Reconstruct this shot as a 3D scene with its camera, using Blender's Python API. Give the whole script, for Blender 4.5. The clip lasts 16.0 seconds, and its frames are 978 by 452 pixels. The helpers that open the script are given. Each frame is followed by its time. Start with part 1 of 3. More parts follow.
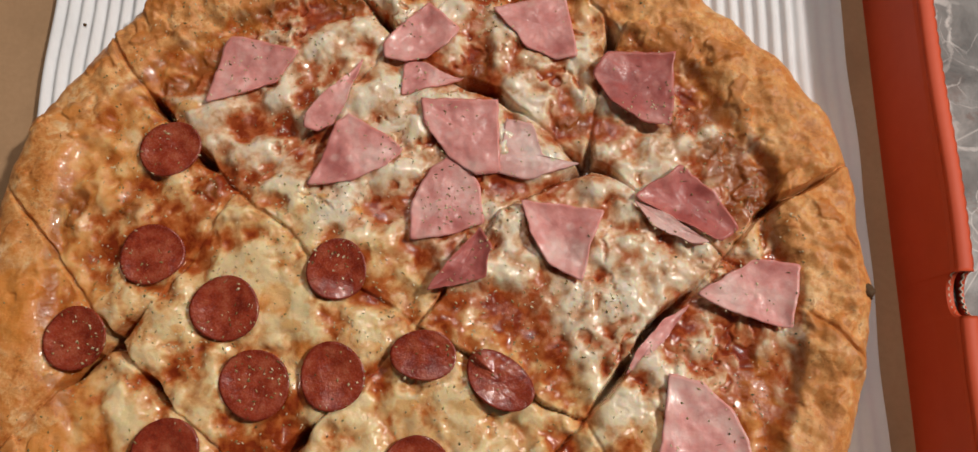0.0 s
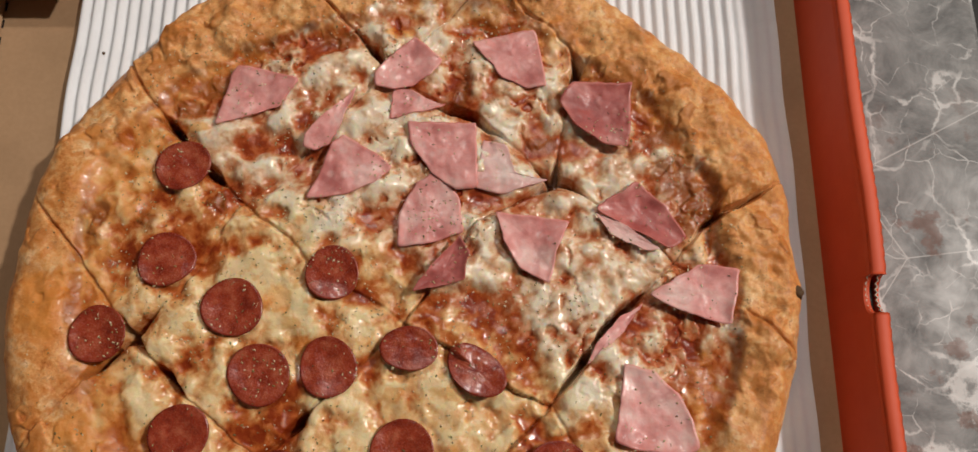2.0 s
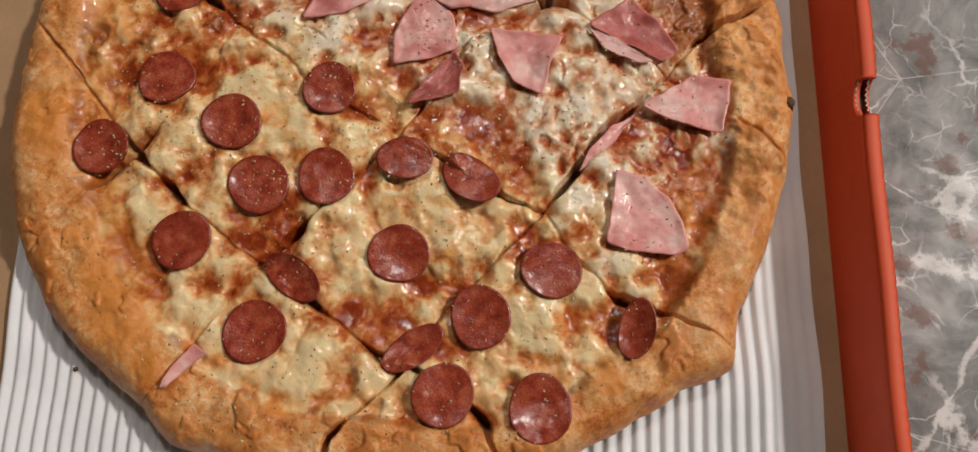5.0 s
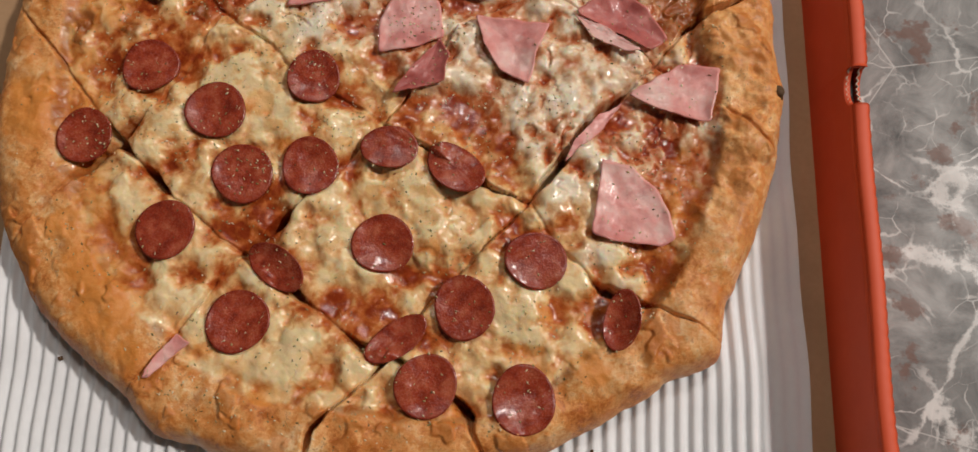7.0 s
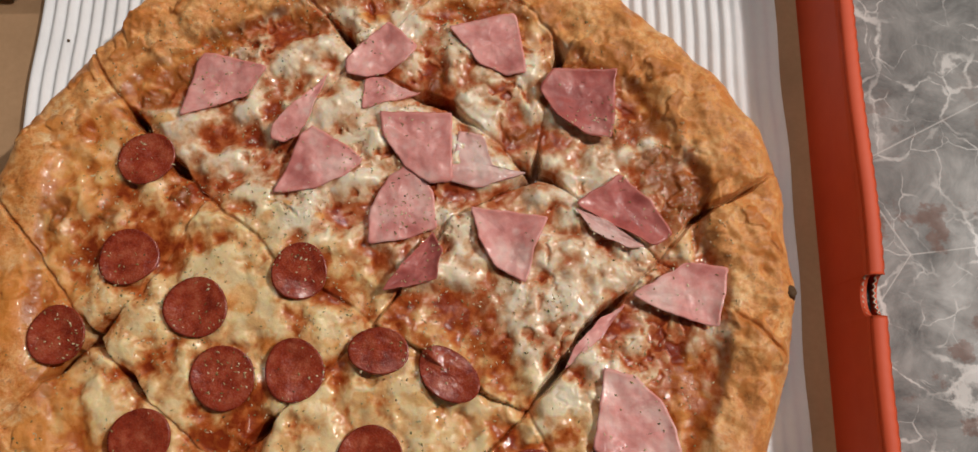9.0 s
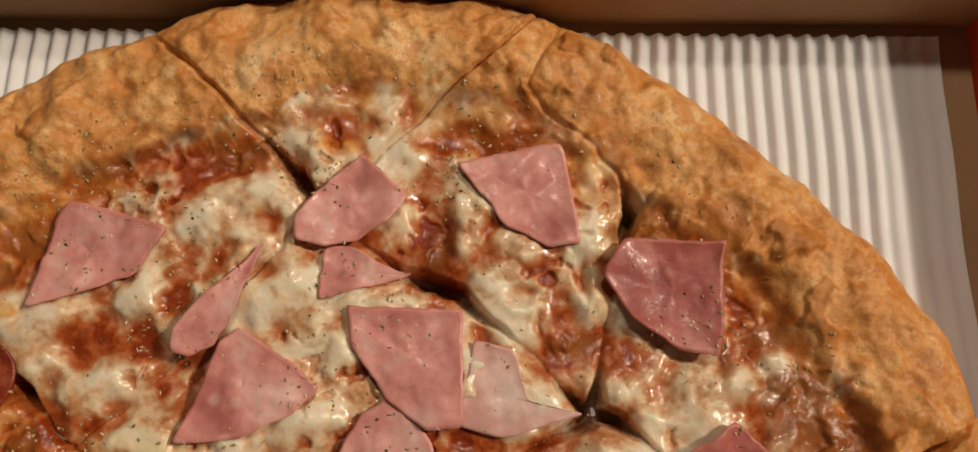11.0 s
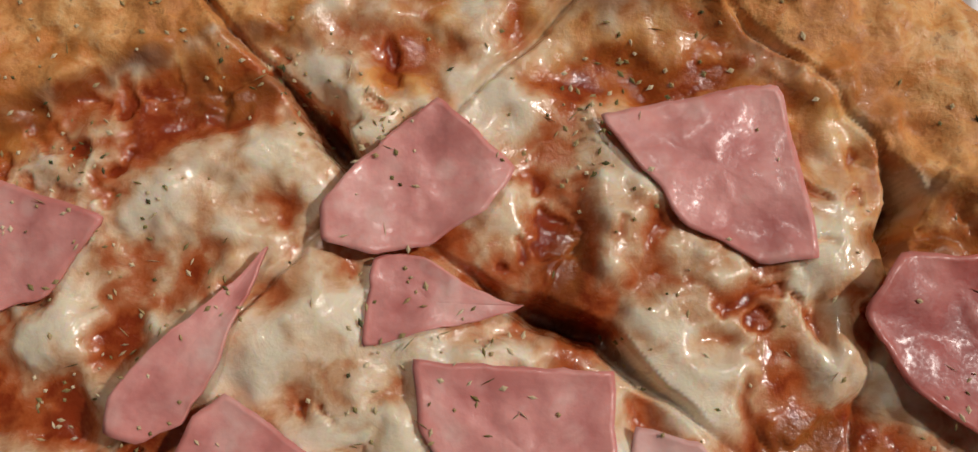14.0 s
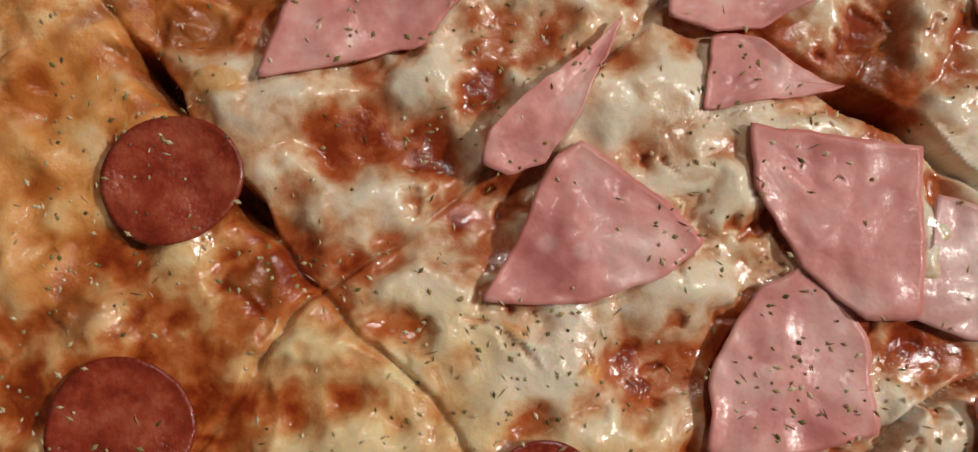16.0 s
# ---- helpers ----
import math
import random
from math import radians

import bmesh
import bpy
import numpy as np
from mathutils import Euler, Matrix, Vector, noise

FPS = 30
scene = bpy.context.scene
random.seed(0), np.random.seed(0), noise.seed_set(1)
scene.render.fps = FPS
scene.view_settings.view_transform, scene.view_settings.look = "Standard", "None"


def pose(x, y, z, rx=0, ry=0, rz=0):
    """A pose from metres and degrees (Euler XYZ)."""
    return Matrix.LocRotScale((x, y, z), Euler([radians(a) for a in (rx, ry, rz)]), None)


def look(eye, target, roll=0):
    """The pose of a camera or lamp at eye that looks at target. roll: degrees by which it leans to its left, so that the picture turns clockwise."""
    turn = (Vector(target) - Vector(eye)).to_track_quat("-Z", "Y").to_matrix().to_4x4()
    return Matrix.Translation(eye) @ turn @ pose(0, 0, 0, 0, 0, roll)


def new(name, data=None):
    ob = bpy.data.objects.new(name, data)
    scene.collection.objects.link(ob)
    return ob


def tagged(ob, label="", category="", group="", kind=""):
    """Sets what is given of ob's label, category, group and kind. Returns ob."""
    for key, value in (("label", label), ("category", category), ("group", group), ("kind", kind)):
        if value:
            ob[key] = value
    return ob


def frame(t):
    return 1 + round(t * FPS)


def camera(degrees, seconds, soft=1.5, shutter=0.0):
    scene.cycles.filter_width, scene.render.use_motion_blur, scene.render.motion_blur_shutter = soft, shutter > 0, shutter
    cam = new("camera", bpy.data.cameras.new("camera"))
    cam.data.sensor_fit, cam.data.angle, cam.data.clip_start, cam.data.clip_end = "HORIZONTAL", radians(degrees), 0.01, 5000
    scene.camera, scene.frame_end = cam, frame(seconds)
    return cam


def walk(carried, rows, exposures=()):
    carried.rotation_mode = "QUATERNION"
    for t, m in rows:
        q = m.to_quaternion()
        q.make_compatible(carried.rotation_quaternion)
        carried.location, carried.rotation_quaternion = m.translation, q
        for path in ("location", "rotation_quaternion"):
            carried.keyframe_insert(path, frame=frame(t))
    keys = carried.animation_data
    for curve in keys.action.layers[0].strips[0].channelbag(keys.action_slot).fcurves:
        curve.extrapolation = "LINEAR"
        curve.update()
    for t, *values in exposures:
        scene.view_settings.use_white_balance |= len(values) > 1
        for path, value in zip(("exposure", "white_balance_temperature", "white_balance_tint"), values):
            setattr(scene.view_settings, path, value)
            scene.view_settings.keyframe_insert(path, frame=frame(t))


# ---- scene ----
import itertools

cam = camera(64.0, 16.0)
PATH = [
    (0, 0.0557, -0.0655, 0.3904, 14.75, 2.09, 0.81),
    (0.5, 0.0528, -0.0781, 0.3918, 15.42, 0.84, 0.79),
    (1, 0.0528, -0.0867, 0.4047, 16.69, 0.29, 0.70),
    (1.5, 0.0601, -0.0791, 0.4221, 15.71, 1.30, 0.67),
    (2, 0.0592, -0.0831, 0.4371, 16.08, 0.73, 0.61),
    (2.5, 0.0615, -0.0805, 0.4496, 15.30, 0.57, 0.52),
    (3, 0.0617, -0.0821, 0.4486, 14.41, 0.66, 0.31),
    (3.5, 0.0598, -0.0940, 0.4524, 15.69, 0.25, 0.54),
    (4, 0.0624, -0.1170, 0.4379, 15.22, 0.58, 0.51),
    (4.5, 0.0630, -0.1507, 0.4311, 14.70, 0.93, 0.27),
    (4.7, 0.0653, -0.1609, 0.4271, 13.80, 1.40, 0.44),
    (6.8, 0.0763, -0.1619, 0.4182, 12.09, 1.83, 0.85),
    (7, 0.0800, -0.1593, 0.4203, 12.30, 2.03, 0.82),
    (7.5, 0.0783, -0.1511, 0.4205, 13.16, 1.80, 1.23),
    (8, 0.0775, -0.1301, 0.4187, 12.90, 1.96, 0.73),
    (8.5, 0.0825, -0.1075, 0.4193, 13.70, 2.23, 0.85),
    (9, 0.0817, -0.0680, 0.4184, 14.48, 2.11, 0.90),
    (9.5, 0.0828, -0.0236, 0.4027, 15.10, 2.54, 0.91),
    (9.7, 0.0791, -0.0056, 0.3892, 14.93, 1.80, 0.80),
    (11.8, 0.0554, 0.0758, 0.2345, 13.08, 0.74, 1.06),
    (12, 0.0556, 0.0800, 0.2232, 12.75, 1.48, 1.05),
    (12.5, 0.0540, 0.0938, 0.2019, 11.24, 2.16, 0.97),
    (13, 0.0516, 0.1008, 0.1838, 10.98, 2.11, 0.51),
    (13.5, 0.0438, 0.0967, 0.1839, 12.03, 1.37, 0.64),
    (14, 0.0238, 0.0924, 0.1817, 11.21, 1.11, 2.15),
    (14.5, 0.0028, 0.0891, 0.1888, 7.59, 2.00, 3.22),
    (15, -0.0153, 0.0762, 0.1909, 7.73, 1.79, 4.46),
    (15.5, -0.0391, 0.0644, 0.1904, 7.19, -0.33, 6.08),
    (16, -0.0477, 0.0471, 0.1976, 6.56, -0.44, 6.44),
]
walk(cam, [(t, pose(*p)) for t, *p in PATH], exposures=[(0.0, -0.04, 6500, 10), (9.5, -0.07, 6450, 10), (11.8, -0.30, 8400, 10), (12.5, -0.24, 8100, 10), (13.0, -0.24, 6400, 10), (16.0, -0.20, 6500, 10)])

# ---- light ----
world = bpy.data.worlds.new("room_light")
scene.world = world
world.use_nodes = True
world.node_tree.nodes["Background"].inputs[0].default_value = (1.0, 0.91, 0.83, 1)
world.node_tree.nodes["Background"].inputs[1].default_value = 0.040


def lamp(name, eye, target, watts, size, colour):
    data = bpy.data.lights.new(name, "AREA")
    data.shape, data.size, data.energy, data.color = "DISK", size, watts, colour
    ob = new(name, data)
    ob.matrix_world = look(eye, target)
    return ob


lamp("room_lamp", (2.85, 0.70, 2.95), (0, 0, 0), 110.0, 0.24, (1.0, 0.92, 0.84))
lamp("ceiling_lamp", (0.15, 1.05, 1.9), (0, 0, 0), 10.5, 0.20, (1.0, 0.92, 0.84))


# ---- materials ----
def material(name, rough=0.5):
    m = bpy.data.materials.new(name)
    m.use_nodes = True
    t = m.node_tree
    b = t.nodes["Principled BSDF"]
    b.inputs["Roughness"].default_value = rough
    return m, t, b


def node(t, kind, **inputs):
    n = t.nodes.new(kind)
    for k, v in inputs.items():
        n.inputs[k.replace("_", " ")].default_value = v
    return n


def coords(t):
    return t.nodes.new("ShaderNodeTexCoord").outputs["Object"]


def noise_tex(t, scale, detail=4.0, rough=0.55, vec=None, distortion=0.0):
    n = node(t, "ShaderNodeTexNoise", Scale=scale, Detail=detail, Roughness=rough, Distortion=distortion)
    t.links.new(vec if vec else coords(t), n.inputs["Vector"])
    return n.outputs["Fac"]


def ramp(t, fac, *stops):
    n = t.nodes.new("ShaderNodeValToRGB")
    e = n.color_ramp.elements
    while len(e) < len(stops):
        e.new(0.5)
    for el, (p, c) in zip(e, stops):
        el.position = p
        el.color = (*c, 1) if len(c) == 3 else c
    t.links.new(fac, n.inputs[0])
    return n.outputs["Color"]


def mix(t, fac, a, b, how="MIX"):
    n = t.nodes.new("ShaderNodeMix")
    n.data_type, n.blend_type = "RGBA", how
    for slot, v in ((0, fac), (6, a), (7, b)):
        if hasattr(v, "is_linked"):
            t.links.new(v, n.inputs[slot])
        elif slot == 0:
            n.inputs[0].default_value = v
        else:
            n.inputs[slot].default_value = (*v, 1)
    return n.outputs[2]


def maths(t, op, a, b=0.0, c=0.0):
    n = t.nodes.new("ShaderNodeMath")
    n.operation = op
    for i, v in enumerate((a, b, c)):
        if hasattr(v, "is_linked"):
            t.links.new(v, n.inputs[i])
        else:
            n.inputs[i].default_value = v
    return n.outputs[0]


def attribute(t, name):
    n = t.nodes.new("ShaderNodeAttribute")
    n.attribute_name = name
    return n.outputs["Fac"]


def bump(t, b, height, distance, strength=1.0):
    n = node(t, "ShaderNodeBump", Strength=strength, Distance=distance)
    t.links.new(height, n.inputs["Height"])
    t.links.new(n.outputs[0], b.inputs["Normal"])


def range01(t, fac, lo, hi, a=0.0, b=1.0):
    n = t.nodes.new("ShaderNodeMapRange")
    n.interpolation_type = "SMOOTHSTEP"
    t.links.new(fac, n.inputs[0])
    for i, v in enumerate((lo, hi, a, b)):
        n.inputs[i + 1].default_value = v
    return n.outputs[0]


def pizza_material():
    """Melted cheese, tomato sauce, toasted spots and crust, and painted shade in the cuts; the masks say where each
    lies.
    """
    m, t, b = material("baked_cheese_and_crust")
    thick, toast, crust, cut, gold, yellow = (attribute(t, k) for k in ("cheese", "toast", "crust", "cut", "gold", "yellow"))
    fine, mid, big, soft = noise_tex(t, 1100, 3), noise_tex(t, 300, 4, 0.6), noise_tex(t, 45, 4), noise_tex(t, 110, 3, 0.5)
    curd = noise_tex(t, 170, 4, 0.6, None, 0.9)
    wob = maths(t, "MULTIPLY_ADD", maths(t, "SUBTRACT", mid, 0.5), 0.40, maths(t, "MULTIPLY", maths(t, "SUBTRACT", fine, 0.5), 0.10))
    layer = maths(t, "ADD", maths(t, "MULTIPLY_ADD", maths(t, "SUBTRACT", curd, 0.5), 0.38, thick), wob)
    white = ramp(t, layer, (0.0, (0.29, 0.042, 0.010)), (0.16, (0.48, 0.110, 0.028)), (0.32, (0.57, 0.195, 0.082)), (0.48, (0.68, 0.37, 0.20)), (0.64, (0.82, 0.58, 0.38)), (0.88, (0.93, 0.80, 0.62)))
    warm = ramp(t, layer, (0.0, (0.29, 0.040, 0.008)), (0.16, (0.48, 0.110, 0.021)), (0.32, (0.60, 0.195, 0.055)), (0.48, (0.74, 0.38, 0.15)), (0.64, (0.86, 0.54, 0.25)), (0.90, (0.94, 0.72, 0.41)))
    melt = mix(t, range01(t, maths(t, "MULTIPLY_ADD", maths(t, "SUBTRACT", big, 0.5), 0.6, yellow), 0.2, 0.8), white, warm)
    baked = ramp(t, layer, (0.02, (0.42, 0.10, 0.017)), (0.30, (0.58, 0.185, 0.036)), (0.62, (0.78, 0.35, 0.100)), (0.9, (0.86, 0.52, 0.22)))
    melt = mix(t, range01(t, maths(t, "ADD", gold, wob), 0.2, 0.7, 0.0, 0.95), melt, baked)
    singed = ramp(t, soft, (0.3, (0.24, 0.060, 0.014)), (0.7, (0.46, 0.155, 0.036)))
    melt = mix(t, range01(t, maths(t, "ADD", toast, wob), 0.3, 0.9, 0.0, 0.85), melt, singed)
    grit, blot = noise_tex(t, 620, 4, 0.65), noise_tex(t, 90, 5, 0.62, None, 0.5)
    flour = maths(t, "MULTIPLY_ADD", maths(t, "SUBTRACT", grit, 0.5), 0.40, big)
    flour = maths(t, "ADD", flour, maths(t, "MULTIPLY_ADD", maths(t, "SUBTRACT", curd, 0.5), 0.55, maths(t, "MULTIPLY", wob, 0.8)))
    bread = ramp(t, flour, (0.30, (0.46, 0.130, 0.026)), (0.44, (0.70, 0.275, 0.075)), (0.56, (0.82, 0.42, 0.155)), (0.72, (0.93, 0.65, 0.36)))
    bread = mix(t, range01(t, yellow, 0.1, 0.7, 0.22, 0.0), bread, (0.92, 0.56, 0.24))
    bread = mix(t, range01(t, blot, 0.51, 0.60, 0.0, 0.6), bread, (0.64, 0.20, 0.034))
    bread = mix(t, range01(t, maths(t, "MULTIPLY", curd, grit), 0.30, 0.40, 0.0, 0.6), bread, (0.40, 0.12, 0.022))
    shell = mix(t, range01(t, maths(t, "ADD", toast, wob), 0.3, 0.9, 0.0, 0.75), bread, (0.52, 0.17, 0.032))
    shell = mix(t, range01(t, maths(t, "ADD", gold, wob), 0.35, 0.9, 0.0, 0.75), shell, (0.74, 0.27, 0.050))
    col = mix(t, range01(t, maths(t, "ADD", crust, maths(t, "MULTIPLY", wob, 1.2)), 0.25, 0.75), melt, shell)
    # the shade down in the cuts is put into the colour as dark brown
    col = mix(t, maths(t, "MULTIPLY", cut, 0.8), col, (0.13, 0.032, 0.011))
    t.links.new(col, b.inputs["Base Color"])
    # bare crust and baked cheese are dry, the melted cheese and the sauce oily
    dry = maths(t, "MAXIMUM", crust, maths(t, "MAXIMUM", maths(t, "MULTIPLY", gold, 0.6), maths(t, "MULTIPLY", toast, 0.4)))
    gloss = maths(t, "MULTIPLY", range01(t, curd, 0.36, 0.64, 0.11, 0.36), range01(t, layer, 0.15, 0.5, 0.75, 1.0))
    t.links.new(maths(t, "MULTIPLY_ADD", dry, 0.24, gloss), b.inputs["Roughness"])
    t.links.new(maths(t, "MULTIPLY_ADD", crust, -0.30, 0.42), b.inputs["Subsurface Weight"])
    b.inputs["Subsurface Radius"].default_value = (1.0, 0.60, 0.32)
    b.inputs["Subsurface Scale"].default_value = 0.0026
    t.links.new(maths(t, "MULTIPLY_ADD", dry, -0.16, 0.50), b.inputs["Specular IOR Level"])
    t.links.new(maths(t, "MULTIPLY_ADD", dry, -0.18, 0.20), b.inputs["Coat Weight"])
    b.inputs["Coat Roughness"].default_value = 0.07
    rise = maths(t, "ADD", maths(t, "MULTIPLY_ADD", maths(t, "MULTIPLY", grit, dry), 0.55, maths(t, "MULTIPLY", mid, 0.30)), maths(t, "ADD", maths(t, "MULTIPLY", curd, 0.40), maths(t, "MULTIPLY", fine, maths(t, "MULTIPLY_ADD", layer, -0.12, 0.22))))
    bump(t, b, maths(t, "MULTIPLY", rise, maths(t, "MULTIPLY_ADD", crust, -0.10, 1.0)), 0.0017, 0.42)
    return m


def meat_material(name, dark, middle, light, spots, rind, grain, relief, matt, coat=0.05):
    m, t, b = material(name)
    mid, fine = noise_tex(t, grain, 4, 0.6), noise_tex(t, 900, 3)
    col = ramp(t, mid, (0.3, dark), (0.5, middle), (0.72, light))
    vor = node(t, "ShaderNodeTexVoronoi", Scale=spots)
    t.links.new(coords(t), vor.inputs["Vector"])
    col = mix(t, range01(t, vor.outputs["Distance"], 0.12, 0.28, 0.35, 0.0), col, light)
    col = mix(t, range01(t, noise_tex(t, grain * 0.55, 5, 0.65), 0.52, 0.72, 0.0, 0.6), col, light)
    col = mix(t, range01(t, noise_tex(t, grain * 0.8, 4, 0.6, None, 0.8), 0.56, 0.70, 0.0, 0.5), col, dark)
    edge = attribute(t, "edge")
    col = mix(t, maths(t, "MULTIPLY", edge, 0.45), col, rind)
    t.links.new(col, b.inputs["Base Color"])
    t.links.new(range01(t, fine, 0.35, 0.65, 0.12 + matt, 0.36 + matt), b.inputs["Roughness"])
    b.inputs["Coat Weight"].default_value = coat
    b.inputs["Coat Roughness"].default_value = 0.12
    b.inputs["Subsurface Weight"].default_value = 0.15
    b.inputs["Subsurface Radius"].default_value = (1.0, 0.3, 0.2)
    b.inputs["Subsurface Scale"].default_value = 0.0015
    bump(t, b, maths(t, "ADD", mid, maths(t, "MULTIPLY", fine, relief)), 0.0010, 0.55)
    return m


def plain_material(name, a, c, scale, rough, relief=0.0002):
    m, t, b = material(name, rough)
    n = noise_tex(t, scale, 6, 0.6)
    big = noise_tex(t, scale * 0.07, 3)
    col = mix(t, n, a, c)
    col = mix(t, range01(t, big, 0.4, 0.7, 0.0, 0.35), col, tuple(0.75 * v for v in a))
    t.links.new(col, b.inputs["Base Color"])
    bump(t, b, n, relief, 0.6)
    return m


def marble_material():
    m, t, b = material("grey_marble", 0.16)
    v = coords(t)
    base = ramp(t, noise_tex(t, 26, 8, 0.68, v, 0.8), (0.3, (0.12, 0.122, 0.122)), (0.5, (0.27, 0.27, 0.265)), (0.72, (0.45, 0.445, 0.435)))
    warp = t.nodes.new("ShaderNodeVectorMath")
    warp.operation = "MULTIPLY_ADD"
    wn = node(t, "ShaderNodeTexNoise", Scale=11.0, Detail=5.0)
    t.links.new(v, wn.inputs["Vector"])
    t.links.new(wn.outputs["Color"], warp.inputs[0])
    warp.inputs[1].default_value = (0.07, 0.07, 0.07)
    t.links.new(v, warp.inputs[2])
    cloud = range01(t, noise_tex(t, 9, 9, 0.68, v, 1.2), 0.54, 0.74, 0.0, 0.5)
    base = mix(t, cloud, base, (0.50, 0.49, 0.48))
    for scale, width, amount in ((8.0, 0.020, 0.9), (19.0, 0.020, 0.8), (46.0, 0.026, 0.6)):
        vor = node(t, "ShaderNodeTexVoronoi", Scale=scale)
        vor.feature = "DISTANCE_TO_EDGE"
        t.links.new(warp.outputs[0], vor.inputs["Vector"])
        rag = maths(t, "MULTIPLY_ADD", maths(t, "SUBTRACT", noise_tex(t, 90, 5, 0.7, v), 0.5), 0.09, vor.outputs["Distance"])
        keep = range01(t, noise_tex(t, scale * 1.1, 3, 0.5, v), 0.40, 0.62, 0.0, amount)
        line = maths(t, "MULTIPLY", range01(t, rag, 0.0, width, 1.0, 0.0), keep)
        base = mix(t, line, base, (0.78, 0.77, 0.75))
    crack = node(t, "ShaderNodeTexVoronoi", Scale=6.5)
    crack.feature = "DISTANCE_TO_EDGE"
    t.links.new(v, crack.inputs["Vector"])
    base = mix(t, range01(t, crack.outputs["Distance"], 0.0, 0.0035, 0.7, 0.0), base, (0.66, 0.65, 0.63))
    chips = maths(t, "MULTIPLY", range01(t, noise_tex(t, 34, 5, 0.6, v), 0.57, 0.63), range01(t, noise_tex(t, 5, 2, 0.5, v), 0.42, 0.56))
    base = mix(t, maths(t, "MULTIPLY", chips, 0.7), base, (0.20, 0.11, 0.085))
    t.links.new(base, b.inputs["Base Color"])
    t.links.new(range01(t, noise_tex(t, 60, 4), 0.3, 0.7, 0.12, 0.26), b.inputs["Roughness"])
    return m


PIZZA = pizza_material()
PEPPERONI = meat_material("cured_pepperoni", (0.20, 0.022, 0.010), (0.36, 0.052, 0.022), (0.50, 0.13, 0.065), 420, (0.17, 0.014, 0.007), 150, 0.40, 0.0, 0.25)
HAM = meat_material("cooked_ham", (0.58, 0.185, 0.170), (0.80, 0.350, 0.320), (0.92, 0.64, 0.58), 90, (0.72, 0.24, 0.20), 55, 0.14, 0.18)
# a darker tone of ham, given to three of the pieces
HAM_DARK = meat_material("browned_ham", (0.33, 0.065, 0.058), (0.53, 0.145, 0.128), (0.70, 0.31, 0.27), 90, (0.56, 0.16, 0.12), 55, 0.14, 0.20)
HAM_PALE = meat_material("pale_ham", (0.58, 0.26, 0.24), (0.76, 0.43, 0.39), (0.86, 0.64, 0.58), 90, (0.74, 0.38, 0.34), 55, 0.10, 0.16)
KRAFT = plain_material("brown_cardboard", (0.40, 0.24, 0.125), (0.50, 0.315, 0.18), 300, 0.85)
ORANGE = plain_material("orange_printed_card", (0.72, 0.082, 0.022), (0.80, 0.110, 0.032), 120, 0.6, 0.0001)
PAPER = plain_material("white_corrugated_paper", (0.80, 0.81, 0.83), (0.88, 0.89, 0.91), 250, 0.7, 0.0001)
CORE = plain_material("raw_card_edge", (0.62, 0.53, 0.42), (0.78, 0.70, 0.58), 400, 0.9)
CRUMB = plain_material("toasted_crumb", (0.05, 0.03, 0.015), (0.16, 0.08, 0.03), 900, 0.8)
MARBLE = marble_material()
FLOOR = plain_material("dark_floor", (0.012, 0.011, 0.010), (0.03, 0.027, 0.024), 40, 0.5)
HERB, _t, _b = material("dried_oregano", 0.7)
_i = _t.nodes.new("ShaderNodeNewGeometry").outputs["Random Per Island"]
_t.links.new(ramp(_t, _i, (0.0, (0.05, 0.055, 0.015)), (0.14, (0.20, 0.17, 0.05)), (0.45, (0.45, 0.33, 0.15)), (1.0, (0.82, 0.70, 0.47))), _b.inputs["Base Color"])


# ---- mesh helpers ----
def mesh_object(name, verts, faces, mat, parent=None, label="", smooth=True):
    me = bpy.data.meshes.new(name)
    me.from_pydata([tuple(v) for v in verts], [], [tuple(f) for f in faces])
    me.materials.append(mat)
    if smooth:
        me.shade_smooth()
    me.update()
    ob = new(name, me)
    ob.parent = parent
    return tagged(ob, label=label)


def part(name, bm, mat, parent=None, label="", smooth=False):
    me = bpy.data.meshes.new(name)
    bm.to_mesh(me)
    bm.free()
    me.materials.append(mat)
    if smooth:
        me.shade_smooth()
    ob = new(name, me)
    ob.parent = parent
    return tagged(ob, label=label)


def box_bm(lo, hi, bevel=0.0):
    bm = bmesh.new()
    bmesh.ops.create_cube(bm, size=1, matrix=Matrix.Translation([(a + b) / 2 for a, b in zip(lo, hi)]) @ Matrix.Diagonal([b - a for a, b in zip(lo, hi)] + [1]))
    if bevel:
        bmesh.ops.bevel(bm, geom=bm.edges[:], offset=bevel, segments=2, affect="EDGES")
    return bm


LATTICES = {}


def lattice(seed, n):
    if seed not in LATTICES:
        LATTICES[seed] = np.random.RandomState(seed).rand(n, n)
    return LATTICES[seed]


